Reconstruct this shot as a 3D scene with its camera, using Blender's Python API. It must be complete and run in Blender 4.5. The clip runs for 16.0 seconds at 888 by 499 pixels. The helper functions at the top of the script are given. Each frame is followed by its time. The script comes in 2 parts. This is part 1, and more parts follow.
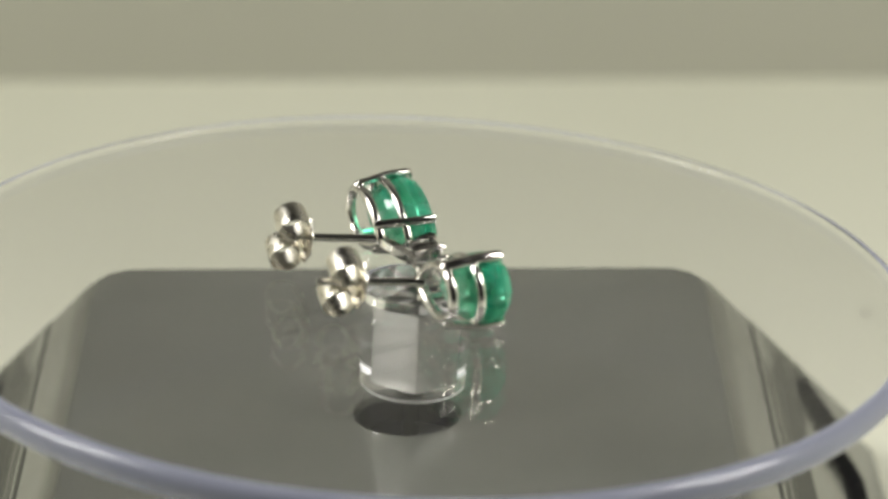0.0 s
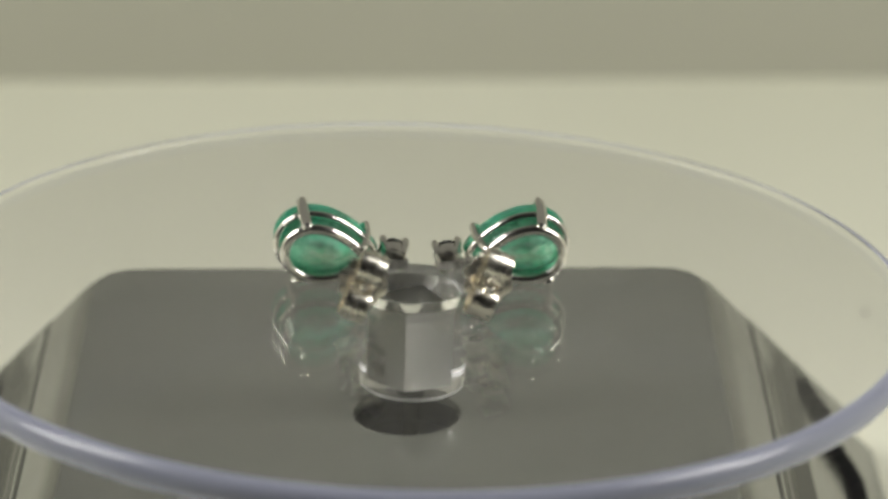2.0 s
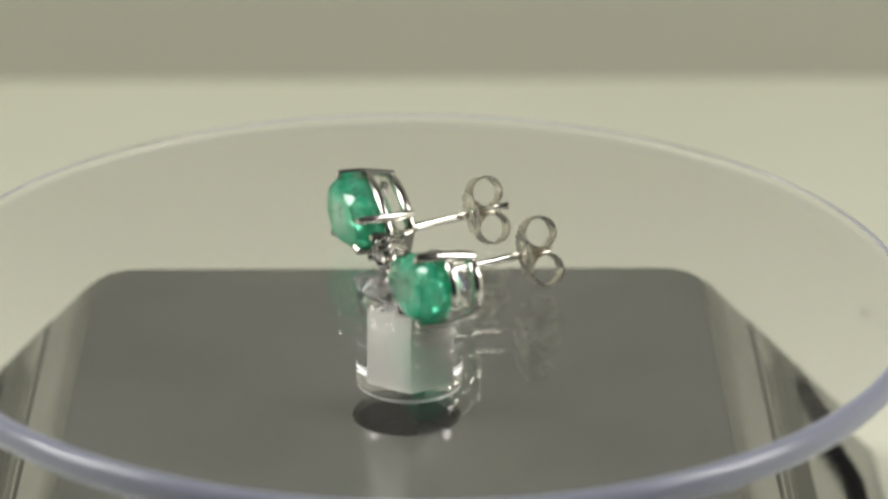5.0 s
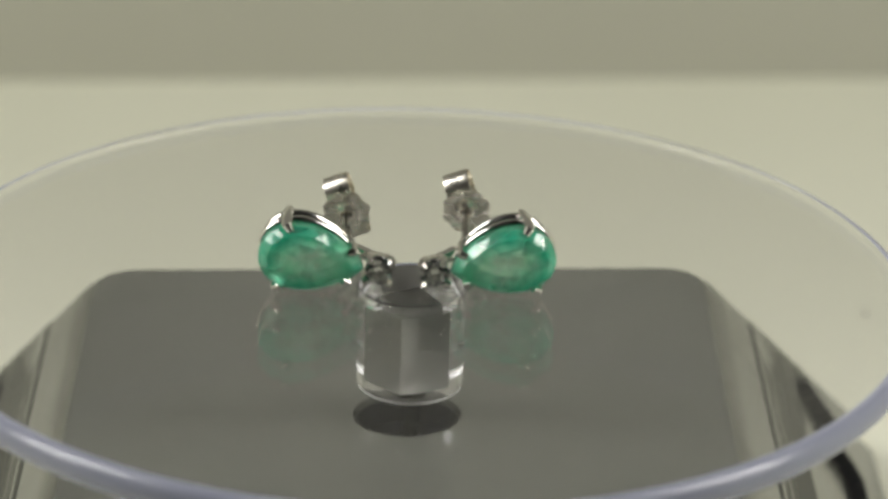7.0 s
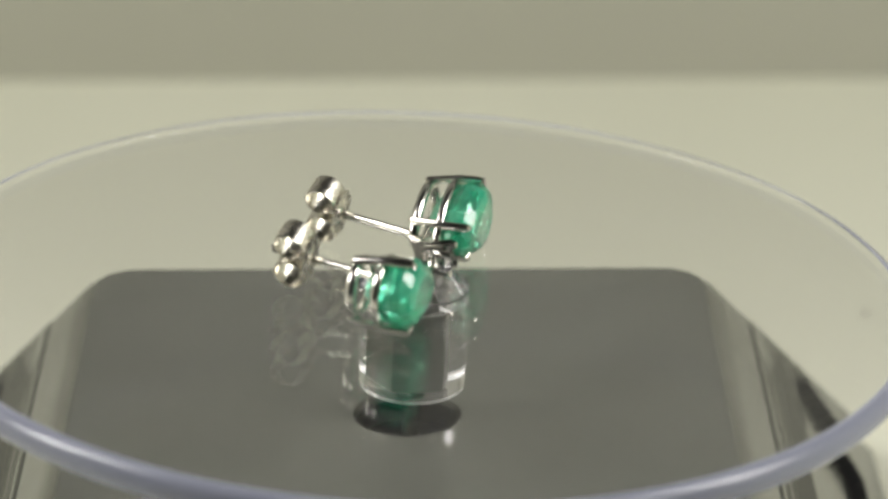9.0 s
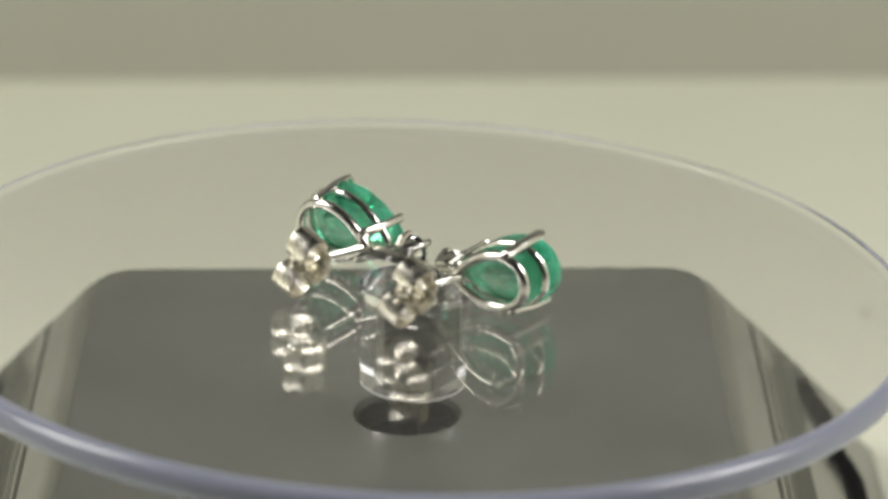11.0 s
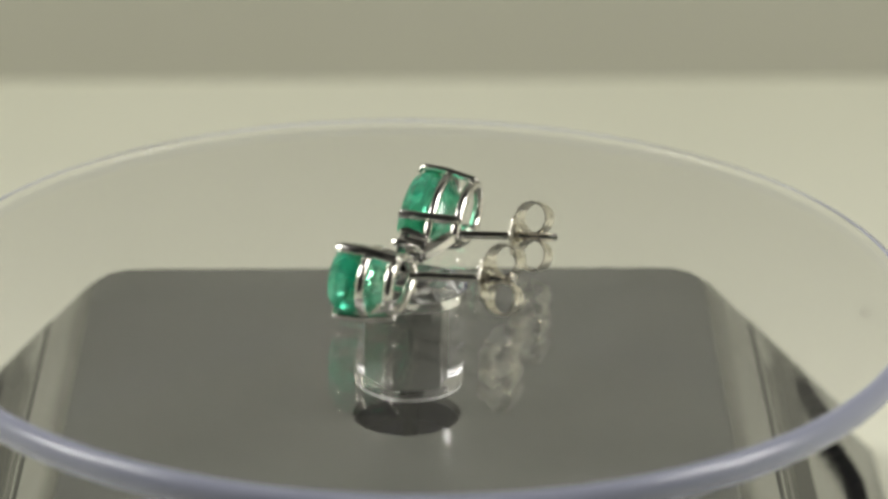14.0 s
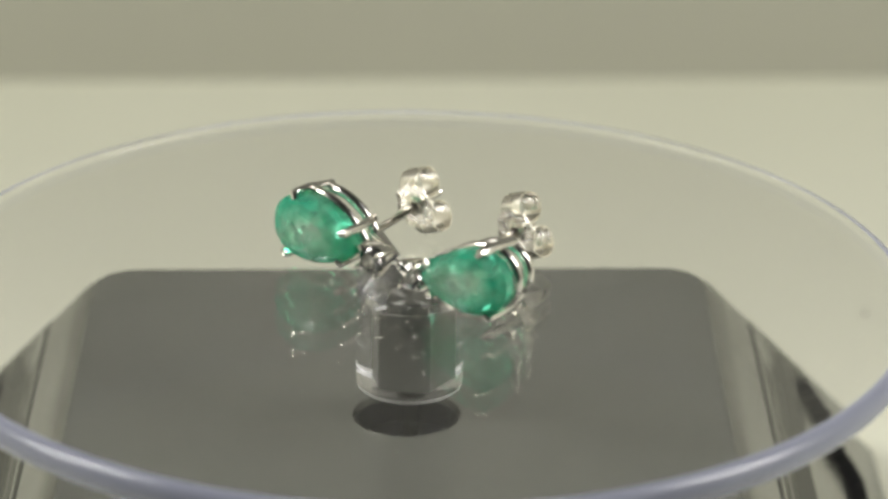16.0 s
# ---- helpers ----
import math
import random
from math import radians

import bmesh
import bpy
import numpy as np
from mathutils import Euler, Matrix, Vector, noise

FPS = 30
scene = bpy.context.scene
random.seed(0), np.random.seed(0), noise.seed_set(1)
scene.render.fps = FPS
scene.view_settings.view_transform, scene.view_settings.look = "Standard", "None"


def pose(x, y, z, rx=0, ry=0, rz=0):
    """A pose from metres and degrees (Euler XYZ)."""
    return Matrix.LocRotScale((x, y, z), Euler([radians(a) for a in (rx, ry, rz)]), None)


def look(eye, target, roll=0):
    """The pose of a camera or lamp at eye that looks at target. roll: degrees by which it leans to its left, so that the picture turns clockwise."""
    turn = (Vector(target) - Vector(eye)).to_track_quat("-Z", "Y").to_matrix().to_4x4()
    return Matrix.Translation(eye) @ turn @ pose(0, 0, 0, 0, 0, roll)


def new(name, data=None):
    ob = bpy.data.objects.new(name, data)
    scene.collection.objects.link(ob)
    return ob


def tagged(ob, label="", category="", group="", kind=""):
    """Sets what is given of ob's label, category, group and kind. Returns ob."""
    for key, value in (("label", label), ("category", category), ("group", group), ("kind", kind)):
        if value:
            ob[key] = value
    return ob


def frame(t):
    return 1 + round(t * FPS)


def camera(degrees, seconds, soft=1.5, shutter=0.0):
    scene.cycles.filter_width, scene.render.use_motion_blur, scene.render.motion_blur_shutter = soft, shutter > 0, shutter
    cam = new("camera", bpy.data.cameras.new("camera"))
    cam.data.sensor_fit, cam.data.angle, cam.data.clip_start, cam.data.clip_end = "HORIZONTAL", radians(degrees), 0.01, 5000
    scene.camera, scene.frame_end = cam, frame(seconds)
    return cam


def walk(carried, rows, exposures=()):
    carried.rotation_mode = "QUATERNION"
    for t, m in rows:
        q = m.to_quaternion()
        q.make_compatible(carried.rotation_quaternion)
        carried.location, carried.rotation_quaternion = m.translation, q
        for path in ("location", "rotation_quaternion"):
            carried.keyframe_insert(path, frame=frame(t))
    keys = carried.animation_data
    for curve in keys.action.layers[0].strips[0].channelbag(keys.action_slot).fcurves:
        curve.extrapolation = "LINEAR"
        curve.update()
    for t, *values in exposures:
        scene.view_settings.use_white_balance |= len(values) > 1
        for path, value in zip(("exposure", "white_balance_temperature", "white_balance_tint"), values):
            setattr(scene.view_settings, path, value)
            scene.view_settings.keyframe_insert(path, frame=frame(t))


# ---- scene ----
# Lengths below are in millimetres; MM turns them into metres. The origin is the turning axis at the disc's upper face.
MM = 0.001
EYE = Vector((0.0, -341.2, 141.1)) * MM
YAW, PITCH = 0.50, 22.0
VIEW = Vector((math.sin(radians(YAW)) * math.cos(radians(PITCH)), math.cos(radians(YAW)) * math.cos(radians(PITCH)), -math.sin(radians(PITCH))))

cam = camera(13.76, 16.0, soft=3.0)
cam.data.dof.use_dof = True
cam.data.dof.focus_distance = 0.374
cam.data.dof.aperture_fstop = 23
# the lens's automatic exposure breathes a little as the bright parts turn past
EXPOSURES = [(0.0, 0.05), (0.5, 0.09), (1.5, -0.05), (2.5, 0.05), (3.25, 0.06), (4.0, -0.04), (5.2, 0.0), (6.5, -0.09), (7.0, -0.06), (7.5, 0.01), (8.0, 0.08)]
EXPOSURES += [(8.5, 0.02), (9.0, 0.0), (10.2, 0.04), (11.5, -0.05), (12.2, 0.02), (13.0, 0.11), (14.0, 0.01), (14.75, 0.07), (15.4, 0.08), (16.0, 0.05)]
walk(cam, [(0.0, look(EYE, EYE + VIEW)), (16.0, look(EYE, EYE + VIEW))], exposures=EXPOSURES)

# the turning axis leans a little to one side; one turn takes PERIOD seconds
PERIOD = 10.113
LEAN = Matrix.Translation(EYE) @ Matrix.Rotation(radians(1.655), 4, VIEW) @ Matrix.Translation(-EYE)


def turned(t):
    return LEAN @ Matrix.Rotation(2 * math.pi * (t - 7.0) / PERIOD, 4, "Z")


# ---- light ----
world = bpy.data.worlds.new("room")
scene.world = world
world.use_nodes = True
world.node_tree.nodes["Background"].inputs[0].default_value = (0.9, 0.92, 1.0, 1)
world.node_tree.nodes["Background"].inputs[1].default_value = 0.02


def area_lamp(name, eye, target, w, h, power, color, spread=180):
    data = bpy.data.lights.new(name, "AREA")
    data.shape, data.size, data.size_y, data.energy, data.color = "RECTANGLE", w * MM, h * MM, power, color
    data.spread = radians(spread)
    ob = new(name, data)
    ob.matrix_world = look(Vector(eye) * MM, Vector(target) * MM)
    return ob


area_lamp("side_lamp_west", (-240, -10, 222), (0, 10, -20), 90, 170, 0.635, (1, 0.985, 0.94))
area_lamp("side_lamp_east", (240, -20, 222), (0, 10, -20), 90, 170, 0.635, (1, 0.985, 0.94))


# ---- materials ----
def material(name, color, rough=0.5, metal=0.0, **more):
    m = bpy.data.materials.new(name)
    m.use_nodes = True
    b = m.node_tree.nodes["Principled BSDF"]
    b.inputs["Base Color"].default_value = (*color, 1)
    b.inputs["Roughness"].default_value = rough
    b.inputs["Metallic"].default_value = metal
    for key, value in more.items():
        b.inputs[key.replace("_", " ")].default_value = value
    return m


def uneven(m, scale, low, high, socket="Roughness", bump=0.0, bump_scale=None):
    """Noise at two sizes on one socket, and a fine relief."""
    nt = m.node_tree
    b = nt.nodes["Principled BSDF"]
    co = nt.nodes.new("ShaderNodeTexCoord")
    n = nt.nodes.new("ShaderNodeTexNoise")
    n.inputs["Scale"].default_value, n.inputs["Detail"].default_value = scale, 6
    nt.links.new(co.outputs["Object"], n.inputs["Vector"])
    r = nt.nodes.new("ShaderNodeMapRange")
    r.inputs["From Min"].default_value, r.inputs["From Max"].default_value = 0.3, 0.7
    r.inputs["To Min"].default_value, r.inputs["To Max"].default_value = low, high
    nt.links.new(n.outputs["Fac"], r.inputs["Value"])
    nt.links.new(r.outputs[0], b.inputs[socket])
    if bump:
        n2 = nt.nodes.new("ShaderNodeTexNoise")
        n2.inputs["Scale"].default_value, n2.inputs["Detail"].default_value = bump_scale or scale * 8, 4
        nt.links.new(co.outputs["Object"], n2.inputs["Vector"])
        bp = nt.nodes.new("ShaderNodeBump")
        bp.inputs["Strength"].default_value, bp.inputs["Distance"].default_value = bump, 0.0002
        nt.links.new(n2.outputs["Fac"], bp.inputs["Height"])
        nt.links.new(bp.outputs[0], b.inputs["Normal"])
    return m


def tinted(m, scale, a, b_col):
    """Blends the base colour between two tones."""
    nt = m.node_tree
    co = nt.nodes.new("ShaderNodeTexCoord")
    n = nt.nodes.new("ShaderNodeTexNoise")
    n.inputs["Scale"].default_value, n.inputs["Detail"].default_value = scale, 5
    nt.links.new(co.outputs["Object"], n.inputs["Vector"])
    ramp = nt.nodes.new("ShaderNodeValToRGB")
    ramp.color_ramp.elements[0].position, ramp.color_ramp.elements[1].position = 0.35, 0.65
    ramp.color_ramp.elements[0].color, ramp.color_ramp.elements[1].color = (*a, 1), (*b_col, 1)
    nt.links.new(n.outputs["Fac"], ramp.inputs[0])
    nt.links.new(ramp.outputs[0], nt.nodes["Principled BSDF"].inputs["Base Color"])
    return m


def lit_through(m, core, body, skin):
    """Light through a pear-shaped stone put into its colour: a pale core, a deeper skin, and cloudy inclusions across
    both.
    """
    nt = m.node_tree
    co = nt.nodes.new("ShaderNodeTexCoord")
    scale = nt.nodes.new("ShaderNodeVectorMath")
    scale.operation = "MULTIPLY"
    scale.inputs[1].default_value = (1 / 0.0053, 1 / 0.0034, 0)
    nt.links.new(co.outputs["Object"], scale.inputs[0])
    far = nt.nodes.new("ShaderNodeVectorMath")
    far.operation = "LENGTH"
    nt.links.new(scale.outputs[0], far.inputs[0])
    n = nt.nodes.new("ShaderNodeTexNoise")
    n.inputs["Scale"].default_value, n.inputs["Detail"].default_value = 420, 5
    nt.links.new(co.outputs["Object"], n.inputs["Vector"])
    mix = nt.nodes.new("ShaderNodeMath")
    mix.operation = "MULTIPLY_ADD"
    mix.inputs[1].default_value = 1.5
    nt.links.new(n.outputs["Fac"], mix.inputs[0])
    nt.links.new(far.outputs["Value"], mix.inputs[2])
    ramp = nt.nodes.new("ShaderNodeValToRGB")
    squeeze = nt.nodes.new("ShaderNodeMath")
    squeeze.operation = "MULTIPLY"
    squeeze.inputs[1].default_value = 0.5
    nt.links.new(mix.outputs[0], squeeze.inputs[0])
    ramp.color_ramp.elements[0].position, ramp.color_ramp.elements[1].position = 0.46, 0.92
    ramp.color_ramp.elements[0].color, ramp.color_ramp.elements[1].color = (*core, 1), (*skin, 1)
    ramp.color_ramp.elements.new(0.7).color = (*body, 1)
    nt.links.new(squeeze.outputs[0], ramp.inputs[0])
    nt.links.new(ramp.outputs[0], nt.nodes["Principled BSDF"].inputs["Base Color"])
    return m


SILVER = uneven(material("polished_silver", (0.86, 0.84, 0.80), 0.15, 1.0), 900, 0.09, 0.25)
SILVER_NUT = uneven(material("thin_silver_sheet", (0.92, 0.88, 0.78), 0.25, 1.0), 700, 0.18, 0.36, bump=0.3, bump_scale=700)
ACRYLIC = material("clear_acrylic", (1.0, 1.0, 1.0), 0.01, 0.0, Transmission_Weight=1.0, IOR=1.49)
RIM = uneven(material("polished_acrylic_rim", (0.64, 0.67, 0.85), 0.15, 0.0, Transmission_Weight=0.5, IOR=1.45, Specular_IOR_Level=0.6), 120, 0.10, 0.2)
FROST = uneven(material("sawn_acrylic_edge", (0.9, 0.9, 0.9), 0.4, 0.0, Transmission_Weight=0.55, IOR=1.49), 400, 0.3, 0.5)
EMERALD = uneven(material("emerald", (0.16, 0.72, 0.44), 0.06, 0.0, Transmission_Weight=0.8, IOR=1.58), 500, 0.02, 0.14, bump=0.06, bump_scale=500)
uneven(EMERALD, 300, 0.95, 0.45, "Transmission Weight")
# pale middle and deep edge stand for light passing through the stone
lit_through(EMERALD, (0.62, 0.92, 0.77), (0.28, 0.91, 0.62), (0.06, 0.70, 0.43))
HUB = uneven(material("turned_acrylic", (0.98, 0.98, 0.98), 0.02, 0.0, Transmission_Weight=0.985, IOR=1.49), 300, 0.01, 0.05)
SPINDLE = uneven(material("brushed_steel", (0.27, 0.268, 0.252), 0.38, 1.0, Anisotropic=0.99, Anisotropic_Rotation=0.25), 500, 0.34, 0.40)
grain = SPINDLE.node_tree.nodes.new("ShaderNodeTangent")
grain.direction_type, grain.axis = "RADIAL", "Z"
SPINDLE.node_tree.links.new(grain.outputs[0], SPINDLE.node_tree.nodes["Principled BSDF"].inputs["Tangent"])
DIAMOND = material("diamond", (1, 1, 1), 0.0, 0.0, Transmission_Weight=1.0, IOR=2.2)
PLASTIC = uneven(material("grey_plastic", (0.078, 0.080, 0.069), 0.16, 0.0, IOR=1.55), 60, 0.12, 0.2)
DARK = uneven(material("dark_gap_and_shade", (0.010, 0.010, 0.011), 0.7, 0.0, Specular_IOR_Level=0.05), 90, 0.4, 0.6)
BLACK = uneven(material("black_collar", (0.004, 0.004, 0.007), 0.4, 0.0, Specular_IOR_Level=0.06), 90, 0.3, 0.45)
SHEET = tinted(uneven(material("cream_sheet", (0.76, 0.73, 0.58), 0.7), 20, 0.6, 0.8, bump=0.05, bump_scale=300), 9, (0.77, 0.77, 0.635), (0.80, 0.80, 0.665))
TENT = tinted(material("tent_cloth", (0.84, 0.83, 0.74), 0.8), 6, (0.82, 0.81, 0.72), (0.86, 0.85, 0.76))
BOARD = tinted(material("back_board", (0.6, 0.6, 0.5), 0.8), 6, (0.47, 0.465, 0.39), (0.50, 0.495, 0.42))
CLOTH = tinted(material("grey_cloth", (0.42, 0.41, 0.37), 0.8), 6, (0.195, 0.192, 0.172), (0.225, 0.222, 0.198))
ROOM = tinted(material("dim_room", (0.10, 0.10, 0.10), 0.8), 3, (0.16, 0.16, 0.16), (0.20, 0.20, 0.20))


# ---- building helpers ----
def thing(name, label, category, group="", m=Matrix()):
    ob = new(name)
    ob.empty_display_size = 0.002
    ob.matrix_world = m
    return tagged(ob, label, category, group)


def part(name, bm, mat, parent=None, label="", smooth=True, angle=35):
    """Links a bmesh drawn in millimetres as one mesh under its thing."""
    bmesh.ops.recalc_face_normals(bm, faces=bm.faces)
    for v in bm.verts:
        v.co *= MM
    if smooth:
        for f in bm.faces:
            f.smooth = True
        for e in bm.edges:
            if len(e.link_faces) == 2 and e.calc_face_angle(0) > radians(angle):
                e.smooth = False
    me = bpy.data.meshes.new(name)
    bm.to_mesh(me)
    bm.free()
    for mm in (mat if isinstance(mat, (list, tuple)) else [mat]):
        me.materials.append(mm)
    ob = new(name, me)
    if parent:
        ob.parent = parent
    return tagged(ob, label)


def tube(bm, path, radius, closed=False, sides=10, flat=1.0, cap=True, side=None):
    """A round wire along a list of points; radius may be a list."""
    pts = [Vector(p) for p in path]
    n = len(pts)
    rad = radius if isinstance(radius, (list, tuple)) else [radius] * n
    rings = []
    for i, p in enumerate(pts):
        a = pts[(i - 1) % n] if closed or i else p
        b = pts[(i + 1) % n] if closed or i < n - 1 else p
        d = (b - a).normalized()
        if side is None:
            side = d.orthogonal().normalized()
        side = (Vector(side) - d * d.dot(side)).normalized()
        up = d.cross(side)
        rings.append([bm.verts.new(p + rad[i] * (math.cos(2 * math.pi * k / sides) * side + flat * math.sin(2 * math.pi * k / sides) * up)) for k in range(sides)])
    for i in range(n if closed else n - 1):
        r0, r1 = rings[i], rings[(i + 1) % n]
        best = 0
        if closed and i == n - 1:
            best = min(range(sides), key=lambda s: (r0[0].co - r1[s].co).length)
        for k in range(sides):
            bm.faces.new((r0[k], r0[(k + 1) % sides], r1[(k + 1 + best) % sides], r1[(k + best) % sides]))
    if cap and not closed:
        bm.faces.new(rings[0])
        bm.faces.new(rings[-1])
    return bm


def lathe(bm, profile, sides=96, closed=False):
    """Turns (radius, height) pairs round the z axis; a radius of 0 closes the end."""
    rings = []
    for r, z in profile:
        if r < 1e-6:
            rings.append([bm.verts.new((0, 0, z))])
        else:
            rings.append([bm.verts.new((r * math.cos(2 * math.pi * k / sides), r * math.sin(2 * math.pi * k / sides), z)) for k in range(sides)])
    made = []
    pairs = list(zip(rings, rings[1:])) + ([(rings[-1], rings[0])] if closed else [])
    for i, (a, b) in enumerate(pairs):
        for k in range(sides):
            q = [a[k % len(a)], a[(k + 1) % len(a)], b[(k + 1) % len(b)], b[k % len(b)]]
            u = []
            for v in q:
                if v not in u:
                    u.append(v)
            made.append((i, bm.faces.new(u)))
    return made


def block(bm, x0, x1, y0, y1, z0, z1, bevel=0.0):
    out = bmesh.ops.create_cube(bm, size=1.0)
    for v in out["verts"]:
        v.co = ((x0 + x1) / 2 + v.co.x * (x1 - x0), (y0 + y1) / 2 + v.co.y * (y1 - y0), (z0 + z1) / 2 + v.co.z * (z1 - z0))
    if bevel:
        edges = list({e for v in out["verts"] for e in v.link_edges})
        bmesh.ops.bevel(bm, geom=edges, offset=bevel, segments=3, affect="EDGES", profile=0.5)
    return bm


# ---- the light tent and the room ----
TABLE = -45.5
BACK = 190.0


def wall(name, x0, x1, y0, y1, z0, z1, mat):
    ob = part(name, block(bmesh.new(), x0, x1, y0, y1, z0, z1), mat, smooth=False)
    return tagged(ob, kind="structure")


tagged(wall("desk", -700, 700, -900, 600, TABLE - 30, TABLE - 4, ROOM), "dim grey desk under the sheet", "desk")
tagged(wall("floor", -320, 320, -210, BACK, TABLE - 4, TABLE, SHEET), "cream sheet under the turntable, plain and clean", "floor")
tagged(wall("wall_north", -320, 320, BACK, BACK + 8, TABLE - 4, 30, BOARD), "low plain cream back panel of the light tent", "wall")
tagged(wall("wall_backdrop", -320, 320, BACK + 10, BACK + 18, TABLE - 4, 420, CLOTH), "plain grey backdrop cloth behind the panel", "wall")
tagged(wall("wall_far_north", -700, 700, 600, 610, TABLE - 30, 900, ROOM), "dim grey wall of the room", "wall")
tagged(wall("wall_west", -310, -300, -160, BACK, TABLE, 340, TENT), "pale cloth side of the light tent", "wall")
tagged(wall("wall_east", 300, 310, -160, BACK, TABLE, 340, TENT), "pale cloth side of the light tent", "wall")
tagged(wall("ceiling", -710, 710, -910, 610, 900, 910, ROOM), "dim grey ceiling of the room", "ceiling")
tagged(wall("wall_south", -700, 700, -910, -900, TABLE - 30, 900, ROOM), "dim grey wall of the room", "wall")
tagged(wall("wall_far_west", -710, -700, -900, 600, TABLE - 30, 900, ROOM), "dim grey wall of the room", "wall")
tagged(wall("wall_far_east", 700, 710, -900, 600, TABLE - 30, 900, ROOM), "dim grey wall of the room", "wall")


# a crumb lying on the sheet
bm = bmesh.new()
bmesh.ops.create_icosphere(bm, subdivisions=2, radius=0.45)
for v in bm.verts:
    v.co *= 0.8 + 0.4 * noise.noise(v.co * 3)
    v.co.z *= 0.6
tagged(part("crumb", bm, DARK), "tiny dark crumb lying on the cream sheet", "crumb").location = Vector((57.8, 93.0, TABLE + 0.2)) * MM


# ---- turntable base ----
TOP = -16.5
HOLE = 5.4
SIDE = 29.0
BX = -1.7
HX = 0.85


def rounded(hx, hy, r, n=160):
    """Points of a rounded rectangle, one for each of n angles."""
    out = []
    for k in range(n):
        a = 2 * math.pi * k / n
        dx, dy = math.cos(a), math.sin(a)
        lo, hi = 0.0, 300.0
        for _ in range(40):
            s = (lo + hi) / 2
            x, y = abs(dx * s), abs(dy * s)
            qx, qy = max(x - hx + r, 0), max(y - hy + r, 0)
            inside = x <= hx and y <= hy and math.hypot(qx, qy) <= r
            lo, hi = (s, hi) if inside else (lo, s)
        out.append((dx * lo, dy * lo))
    return out


def loft(bm, loops, close_last=False):
    rings = [[bm.verts.new((x, y, z)) for x, y in pts] for pts, z in loops]
    n = len(rings[0])
    for a, b in zip(rings, rings[1:]):
        for k in range(n):
            bm.faces.new((a[k], a[(k + 1) % n], b[(k + 1) % n], b[k]))
    if close_last:
        bm.faces.new(rings[-1])
    return bm


def circle(r, n=160):
    return [(HX + r * math.cos(2 * math.pi * k / n), r * math.sin(2 * math.pi * k / n)) for k in range(n)]


def shoulder(u, lift=0.0):
    """Rounded outline at the share u of the way from the top's edge to the foot."""
    return rounded(34.0 + 22.5 * u - lift, 39.0 + 21.0 * u - lift, 5.0), -SIDE * u


def make_shell():
    """The sloping side wall below the seam; each flank has a rounded recess with an upright floor, the shade at its
    lower edge put in as dark colour.
    """
    n = 420
    levels = [0.25, 0.253, 0.262] + [0.28 + 0.0125 * i for i in range(54)] + [0.962, 0.98, 0.992, 1.0]
    bm = bmesh.new()
    rings, deep = [], []

    def recess(y, u):
        """How far inside the recess's outline a place on the flank lies, in millimetres."""
        h = SIDE * 1.27
        end = 44.5 - 14.0 * (u - 0.47)
        qx, qy, r = abs(y) - end + 3.0, abs(u - 0.655) * h - 0.185 * h + 3.0, 3.0
        return r - math.hypot(max(qx, 0), max(qy, 0)) - min(max(qx, qy), 0)

    def waist(u):
        """The wall between seam and recess stands steeper, with a narrow ledge under it."""
        return 1.9 * (u - 0.26) / 0.165 if 0.26 < u < 0.425 else 1.9 * (0.465 - u) / 0.04 if 0.425 <= u < 0.465 else 0.0

    rings.append([bm.verts.new((x, y, -SIDE * 0.25 + 0.1)) for x, y in rounded(37.6, 42.2, 5.0, n)])
    for u in levels:
        lift = 0.3 if u == 0.25 else 0.1 if u == 0.253 else 0.5 if u == 1.0 else 0.15 if u == 0.992 else 0.0
        row = []
        for x, y in rounded(34.0 + 22.5 * u - lift, 39.0 + 21.0 * u - lift, 5.0, n):
            s = recess(y, u) if abs(x) > 36 and abs(y) < 46 else -1.0
            v = bm.verts.new((x, y, -SIDE * u))
            if abs(x) > 34.0 + 22.5 * u - lift - 0.01:
                v.co.x -= math.copysign(waist(u) * min(max((44.0 - abs(y)) / 8.0, 0), 1), x)
            if s > 0:
                v.co.x -= math.copysign(min(s * 6.0, 1.7), x)
                deep.append(v)
            row.append(v)
        rings.append(row)
    rings.append([bm.verts.new((x, y, -SIDE)) for x, y in rounded(50.5, 54.0, 5.0, n)])
    hollow = set(deep)
    for a, b in zip(rings, rings[1:]):
        for k in range(n):
            q = (a[k], a[(k + 1) % n], b[(k + 1) % n], b[k])
            f = bm.faces.new(q)
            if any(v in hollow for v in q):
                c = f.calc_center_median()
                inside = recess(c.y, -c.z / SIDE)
                # shade along the recess's lower edge and ends is painted with the dark material
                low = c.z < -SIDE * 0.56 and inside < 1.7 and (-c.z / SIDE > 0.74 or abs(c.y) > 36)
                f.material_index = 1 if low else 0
    return bm


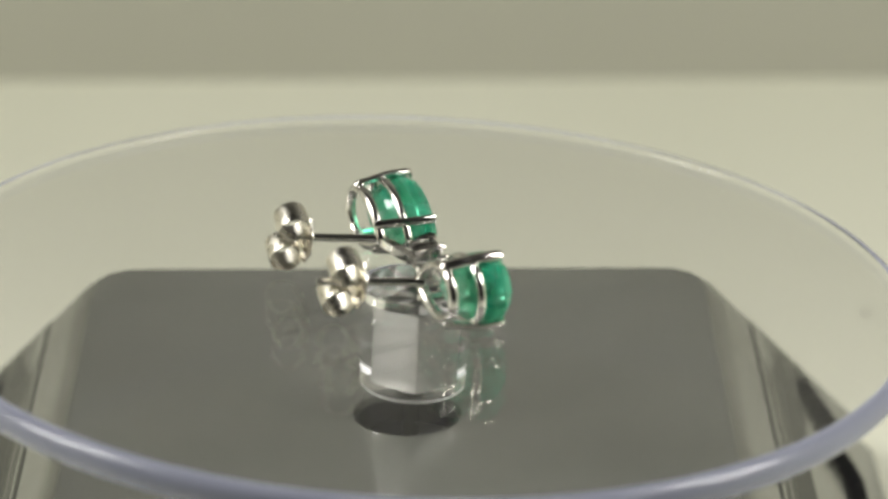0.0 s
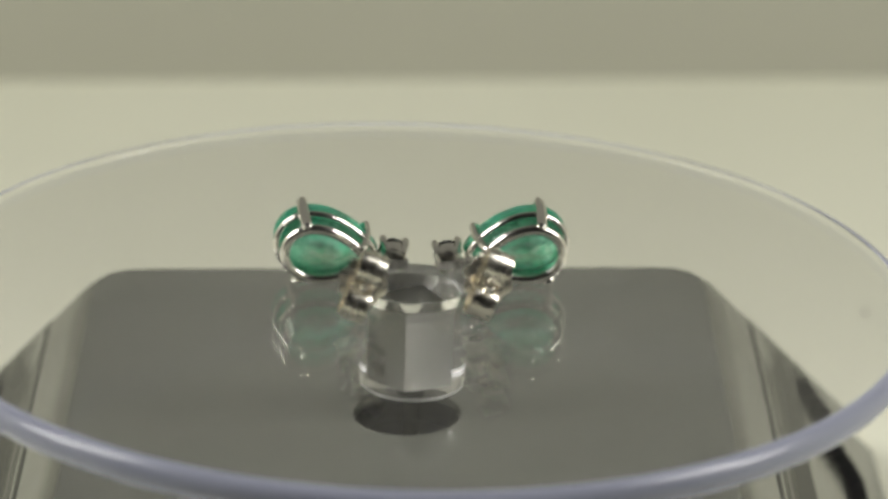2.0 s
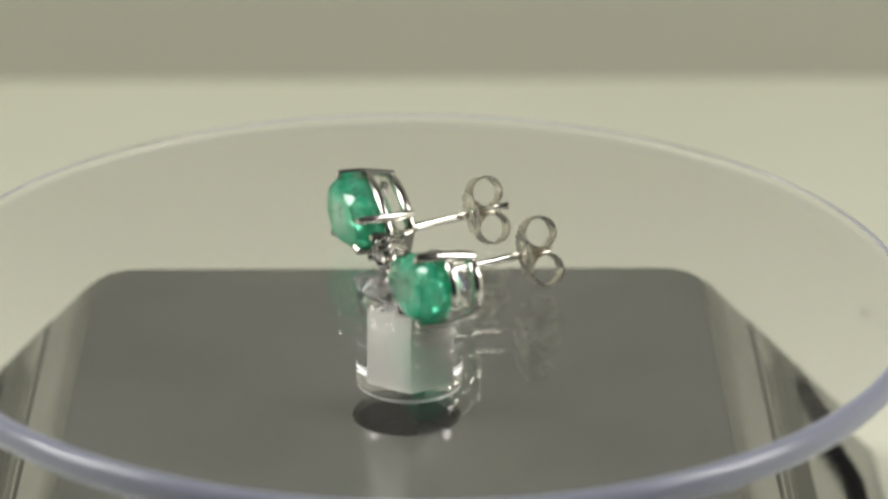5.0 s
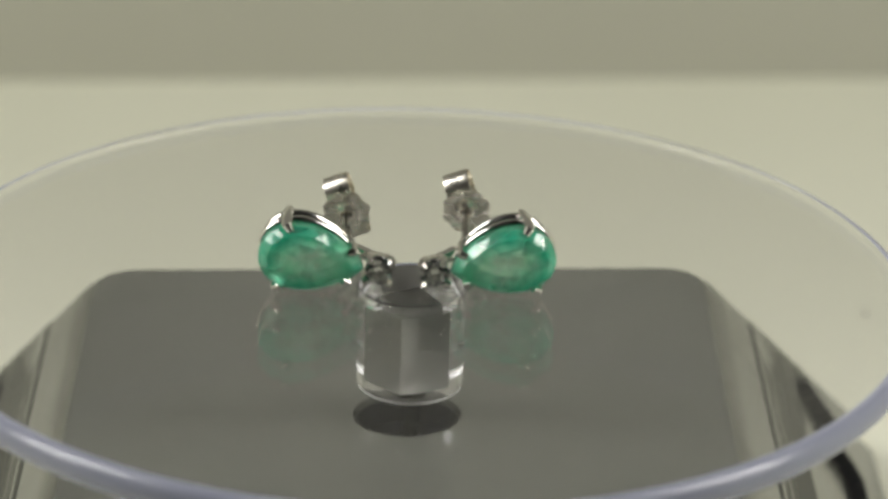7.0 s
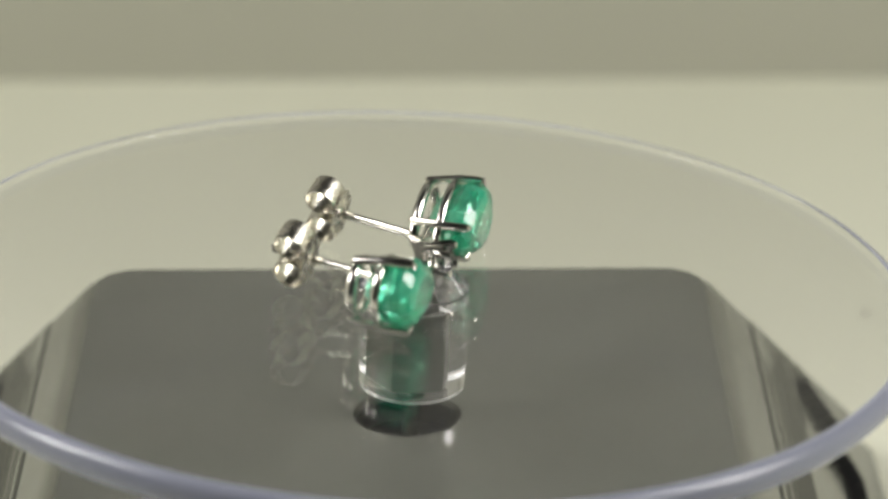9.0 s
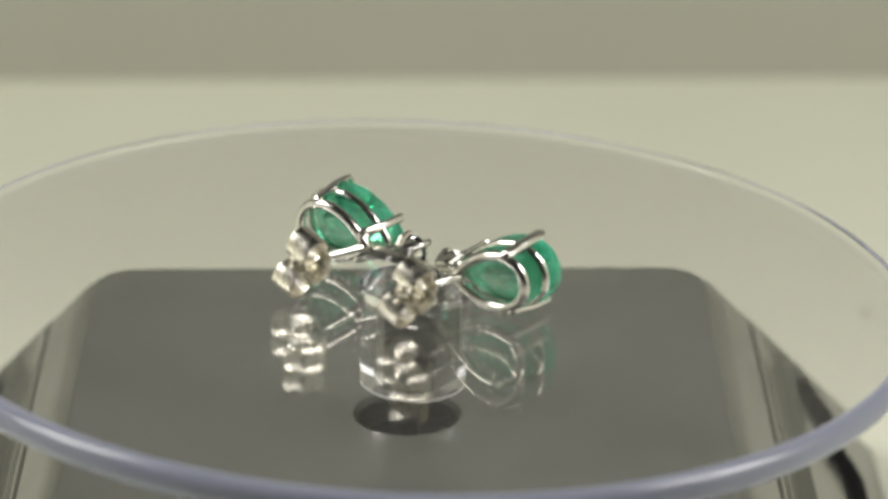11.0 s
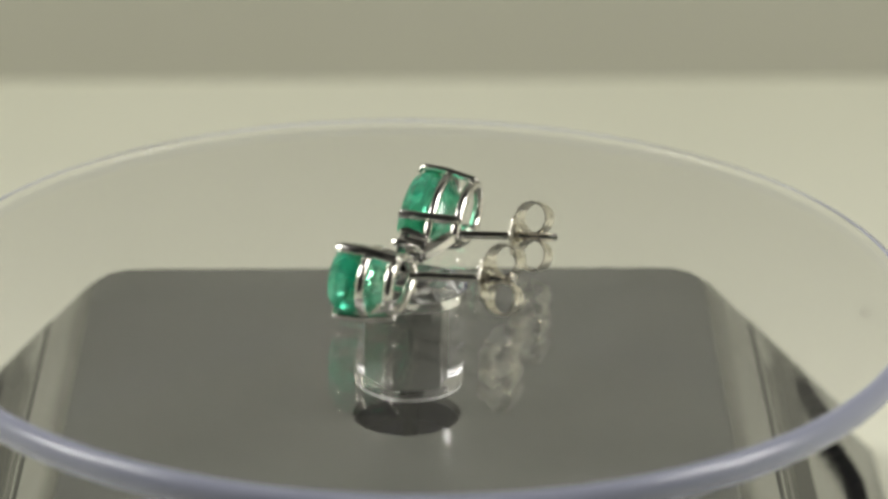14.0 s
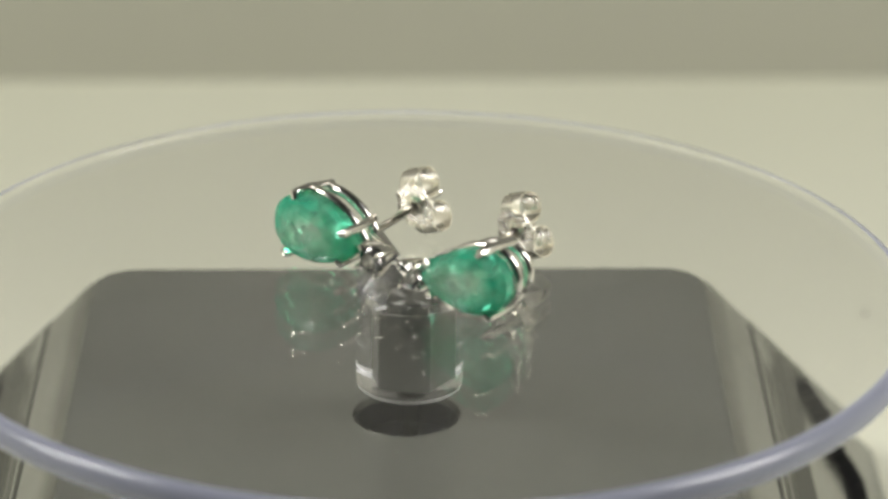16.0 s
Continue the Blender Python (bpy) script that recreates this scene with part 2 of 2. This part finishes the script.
def make_base():
    base = thing("display_turntable", "dark grey glossy plastic turntable base with sloping sides", "turntable", m=Matrix.Translation(Vector((BX, -0.35, TOP)) * MM))
    bm = bmesh.new()
    loops = [(circle(HOLE, 160), -4.0), (circle(HOLE, 160), -0.25), (circle(HOLE + 0.08), -0.08), (circle(HOLE + 0.3), 0.0), (circle(HOLE + 0.36), 0.0), (circle(12), 0.0), (rounded(33.0, 38.0, 4.0), 0.0), (rounded(33.2, 38.2, 4.2), 0.0)]
    loops += [(rounded(33.6, 38.6, 4.6), -0.07), (rounded(34.0, 39.0, 5.0), -0.38)]
    for u in (0.05, 0.1, 0.15, 0.2, 0.22):
        loops.append(shoulder(u))
    loops.append((shoulder(0.228, 0.3)[0], -SIDE * 0.228))
    loops.append((shoulder(0.228, 2.0)[0], -SIDE * 0.23))
    part("top_cover", loft(bm, loops), PLASTIC, base, "dark grey glossy plastic top with a round hole")
    bm = bmesh.new()
    part("seam", loft(bm, [(shoulder(0.21, 1.3)[0], -SIDE * 0.21), (shoulder(0.27, 1.3)[0], -SIDE * 0.27)]), DARK, base, "dark narrow seam")
    part("body", make_shell(), [PLASTIC, DARK], base, "grey plastic sloping side shell with a finger recess in each flank, edge shade coloured dark")
    bm = bmesh.new()
    lathe(bm, [(0, -3.2), (HOLE - 0.25, -3.2), (HOLE - 0.12, -0.9), (HOLE + 0.2, -0.9)], 96)
    bmesh.ops.translate(bm, verts=bm.verts, vec=(HX, 0, 0))
    part("collar", bm, BLACK, base, "black sunken motor collar")
    return base


make_base()


# ---- the turning disc ----
DISC_R = 50.9
DISC_T = 3.1
DISC_Z = -0.6


def make_disc():
    disc = thing("turntable_disc", "clear acrylic turntable disc on a clear round hub", "turntable disc")
    tilt = Matrix.Rotation(radians(1.05), 4, Vector((math.cos(radians(-10)), math.sin(radians(-10)), 0)))
    bm = bmesh.new()
    e = 1.5
    prof = [(0, 0), (DISC_R - 8, 0), (DISC_R - e - 0.06, 0), (DISC_R - e, 0)]
    prof += [(DISC_R - e + e * math.sin(a), -e + e * math.cos(a)) for a in (radians(x) for x in (20, 40, 60, 80, 90))]
    prof += [(DISC_R - e + e * math.cos(a), -DISC_T + e - e * math.sin(a)) for a in (radians(x) for x in (0, 20, 40, 60, 80))]
    r, z1 = 5.4, -13.5 - DISC_Z
    z0 = -DISC_T
    prof += [(DISC_R - e, z0), (DISC_R - e - 0.06, z0), (DISC_R - 8, z0), (r + 0.3, z0), (r + 0.05, z0), (r + 0.05, z0 + 0.1), (r + 0.05, -0.1), (r + 0.05, 0)]
    prof[0] = (r + 0.3, 0)
    for i, f in lathe(bm, prof, 256, closed=True):
        f.material_index = 1 if 3 <= i <= 9 else 0
    plate = part("plate", bm, [ACRYLIC, RIM], disc, "clear acrylic plate with bluish rim")
    plate.matrix_local = tilt = Matrix.Translation((0, 0, DISC_Z * MM)) @ tilt
    plate.visible_shadow = False
    # the hub is a turned plug through the plate
    bm = bmesh.new()
    prof = [(0, 0), (r - 0.2, 0), (r - 0.06, -0.03), (r, -0.12), (r, -0.3), (r, z0), (r, z1 + 0.6), (r, z1 + 0.5), (r - 0.1, z1 + 0.22), (r - 0.32, z1 + 0.03), (r - 0.5, z1), (r - 0.56, z1), (0, z1)]
    for i, f in lathe(bm, prof, 128):
        f.material_index = 1 if 7 <= i <= 8 else 0
    hub = part("hub", bm, [HUB, FROST], disc, "clear round acrylic hub")
    hub.visible_shadow = False
    tilt = tilt @ Matrix.Translation(Vector((-0.14, -0.31, 0)) * MM)
    hub.matrix_local = tilt
    square = Matrix.Rotation(radians(30), 3, "Z")
    bm = bmesh.new()
    block(bm, -2.15, 2.15, -2.15, 2.15, z1 + 0.5, z0 - 1.0, 0.06)
    bmesh.ops.rotate(bm, cent=(0, 0, 0), matrix=square, verts=bm.verts)
    part("spindle", bm, SPINDLE, disc, "square brushed steel spindle inside the hub").matrix_local = tilt
    bm = bmesh.new()
    lathe(bm, [(0, z1), (0.9, z1), (0.9, -19.0), (0, -19.0)], 32)
    part("shaft", bm, DARK, disc, "dark motor shaft")
    return disc


disc = make_disc()


# ---- the earrings ----
# Each is drawn with x from the pear's point to its round end, z out of the stone's face.
def pear(t, k=1.0, grow=0.0):
    m = 0.62
    top = max(math.sin(a) * math.sin(a / 2) ** m for a in (0.01 * i for i in range(1, 314)))
    y = 3.4 * math.sin(t) * abs(math.sin(t / 2)) ** m / top
    x = -5.3 * math.cos(t)
    p = Vector((x, y)) * k
    return p + p.normalized() * grow


def make_gem(earring):
    bm = bmesh.new()
    pts = []
    for n, k, z, off in ((8, 0.60, 1.32, 0.5), (16, 0.83, 0.95, 0.0), (32, 1.0, 0.0, 0.0), (32, 1.0, -1.0, 0.0), (16, 0.88, -2.1, 0.5), (16, 0.64, -3.3, 0.0), (8, 0.34, -4.2, 0.5), (2, 0.06, -4.6, 0.0)):
        for i in range(n):
            p = pear(2 * math.pi * (i + off) / n, k)
            pts.append(bm.verts.new((p.x + (1 - k) * 0.6, p.y, z)))
    bmesh.ops.convex_hull(bm, input=pts)
    for v in [v for v in bm.verts if not v.link_faces]:
        bm.verts.remove(v)
    part("emerald", bm, EMERALD, earring, "green pear-cut translucent emerald", smooth=False)


PRONGS = ((2.12, 1), (2.12, -1), (0.80, 1), (0.80, -1))


def make_earring(name, label, m, post_end, wings, back, dy):
    ear = thing(name, label, "earring", "pair of emerald earrings", m)
    make_gem(ear)
    for z, k, r, f in ((-2.45, 0.94, 0.46, 0.8), (-5.1, 0.78, 0.56, 0.95)):
        bm = bmesh.new()
        ring = []
        for i in range(64):
            p = pear(2 * math.pi * i / 64, k)
            ring.append((p.x + (1 - k) * 0.8, p.y, z))
        part("rail", tube(bm, ring, r, closed=True, sides=12, flat=f, side=(0, 0, 1)), SILVER, ear, "flat silver band following the stone")
    for t, s in PRONGS:
        bm = bmesh.new()
        a, b = pear(t * s, 1.0, 0.36), pear(t * s, 0.87, 0.2)
        b.x += 0.1
        inner = pear(t * s, 0.93)
        w = 0.58 if t > 1 else 0.46
        path = [(inner.x, inner.y, 0.72), (a.x, a.y, 0.5), (a.x, a.y, 0.1), (a.x * 0.99, a.y * 0.99, -1.9), (b.x, b.y, -5.35), (b.x * 0.97, b.y * 0.97, -5.65)]
        part("prong", tube(bm, path, [0.30, 0.46, w, w, w, 0.3], sides=12, flat=0.68, side=(pear(t * s + 0.02) - pear(t * s - 0.02)).normalized().to_3d()), SILVER, ear)
    # the post, from behind the pear's point
    bm = bmesh.new()
    start = Vector((-3.6, 0, -5.1))
    end = Vector(post_end)
    d = (end - start).normalized()
    tube(bm, [start, start + d * 0.6, end - d * 1.0, end - d * 0.75, end - d * 0.35, end], [0.8, 0.42, 0.40, 0.34, 0.40, 0.2], sides=14)
    part("post", bm, SILVER, ear, "straight silver post")
    # the small stone at the point
    c = Vector((-6.9, dy, -0.6))
    bm = bmesh.new()
    pts = []
    for n, r, z, off in ((8, 0.86, 0.5, 0.5), (16, 1.46, 0.06, 0), (16, 1.46, -0.04, 0), (8, 0.74, -0.7, 0.5), (1, 0.0, -1.2, 0)):
        for i in range(n):
            q = 2 * math.pi * (i + off) / n
            pts.append(bm.verts.new((c.x + r * math.cos(q), c.y + r * math.sin(q), c.z + z)))
    bmesh.ops.convex_hull(bm, input=pts)
    for v in [v for v in bm.verts if not v.link_faces]:
        bm.verts.remove(v)
    part("diamond", bm, DIAMOND, ear, "small round brilliant diamond", smooth=False)
    for k in range(4):
        q = radians(45 + 90 * k)
        bm = bmesh.new()
        e = Vector((math.cos(q), math.sin(q), 0))
        tube(bm, [c + e * 1.2 + Vector((0, 0, 0.5)), c + e * 1.6 + Vector((0, 0, 0.42)), c + e * 1.72, c + e * 1.5 + Vector((0, 0, -1.0)), c + e * 1.05 + Vector((0, 0, -2.4))], [0.24, 0.38, 0.38, 0.36, 0.32])
        part("claw", bm, SILVER, ear)
    bm = bmesh.new()
    lathe(bm, [(1.2, -0.6), (1.36, -0.65), (1.28, -1.4), (1.15, -2.2), (1.0, -2.5), (0, -2.5)], 32, closed=False)
    bmesh.ops.translate(bm, verts=bm.verts, vec=c)
    part("cup", bm, SILVER, ear, "small silver cup under the diamond")
    bm = bmesh.new()
    tube(bm, [(-3.6, 0, -5.0), (-4.6, 0, -4.8), (-6.2, dy * 0.7, -4.0), (-8.1, dy, -3.1)], [0.6, 0.66, 0.68, 0.62], sides=4, side=(0, 1, 1))
    part("link", bm, SILVER, ear)
    make_nut(ear, start, end, m.to_3x3().inverted() @ Vector(wings), back)
    return ear


def make_nut(ear, start, end, up, back):
    """Butterfly back: a plate with two curls, pushed on the post."""
    d = (end - start).normalized()
    wing = (up - d * up.dot(d)).normalized()
    side = wing.cross(-d)
    place = Matrix.Translation(end - d * back) @ Matrix((side, wing, -d)).transposed().to_4x4()
    bm = bmesh.new()
    n = 40
    loops = []
    for s, z in ((0.45, 0.0), (0.62, 0.28), (0.95, 0.1), (1.7, 0.02), (2.4, 0.14), (2.4, -0.04), (1.7, -0.16), (0.95, -0.08), (0.62, 0.06), (0.45, -0.25)):
        pts = []
        for k in range(n):
            q = 2 * math.pi * k / n
            r = s * (1 + (0.06 * math.cos(8 * q) if s > 1.2 else 0))
            pts.append((r * math.cos(q), r * math.sin(q)))
        loops.append((pts, z))
    loft(bm, loops + [loops[0]])
    bmesh.ops.remove_doubles(bm, verts=bm.verts, dist=1e-4)
    bm.transform(place)
    nut = part("butterfly_back", bm, SILVER_NUT, ear, "silver butterfly back with two curled wings")
    for s in (1, -1):
        bm = bmesh.new()
        rows = []
        cy, cz, r = 1.85, -1.75, 1.75
        for i in range(33):
            q = radians(90 - 335 * i / 32)
            rr = r - 0.14 * i / 32
            w = 1.3 - 0.34 * max(i / 32 - 0.3, 0)
            ring = [(x * w, 0.02 * x ** 2 + 0.025 * x ** 4) for x in (-1, -0.9, -0.75, -0.55, -0.3, 0, 0.3, 0.55, 0.75, 0.9, 1)]
            ring += [(x, e + 0.13) for x, e in reversed(ring)]
            rows.append([bm.verts.new((x, s * (cy + (rr - e) * math.cos(q)), cz + (rr - e) * math.sin(q))) for x, e in ring])
        for a, b in zip(rows, rows[1:]):
            n = len(a)
            for k in range(n):
                bm.faces.new((a[k], a[(k + 1) % n], b[(k + 1) % n], b[k]))
        bm.faces.new(rows[0])
        bm.faces.new(rows[-1])
        bm.transform(place)
        part("curl", bm, SILVER_NUT, nut)
    return nut


def earring_pose(x, y, z, yaw, lift, flip):
    m = Matrix.Translation(Vector((x, y, z)) * MM) @ Matrix.Rotation(radians(yaw), 4, "Z")
    return m @ Matrix.Rotation(radians(lift if flip else -lift), 4, "Y") @ (Matrix.Rotation(math.pi, 4, "Y") if flip else Matrix()) @ Matrix.Rotation(math.pi / 2, 4, "X")


EAST = earring_pose(8.9, -3.1, 3.15, 3.0, 9, False)
WEST = earring_pose(-10.2, -3.5, 3.15, 3.0, 9, True)
earring_east = make_earring("earring", "silver stud earring with pear emerald and small diamond", EAST, (-2.6, 1.3, -16.0), (-0.37, 0, 0.93), 2.9, -0.3)
earring_west = make_earring("earring", "silver stud earring with pear emerald and small diamond", WEST, (-3.8, -1.5, -16.0), (-0.37, 0, 0.93), 4.2, 0.3)


# ---- what moves ----
def motions():
    times = [0.25 * i for i in range(65)]
    for ob, rest in ((disc, Matrix()), (earring_east, EAST), (earring_west, WEST)):
        walk(ob, [(t, turned(t) @ rest) for t in times])


motions()
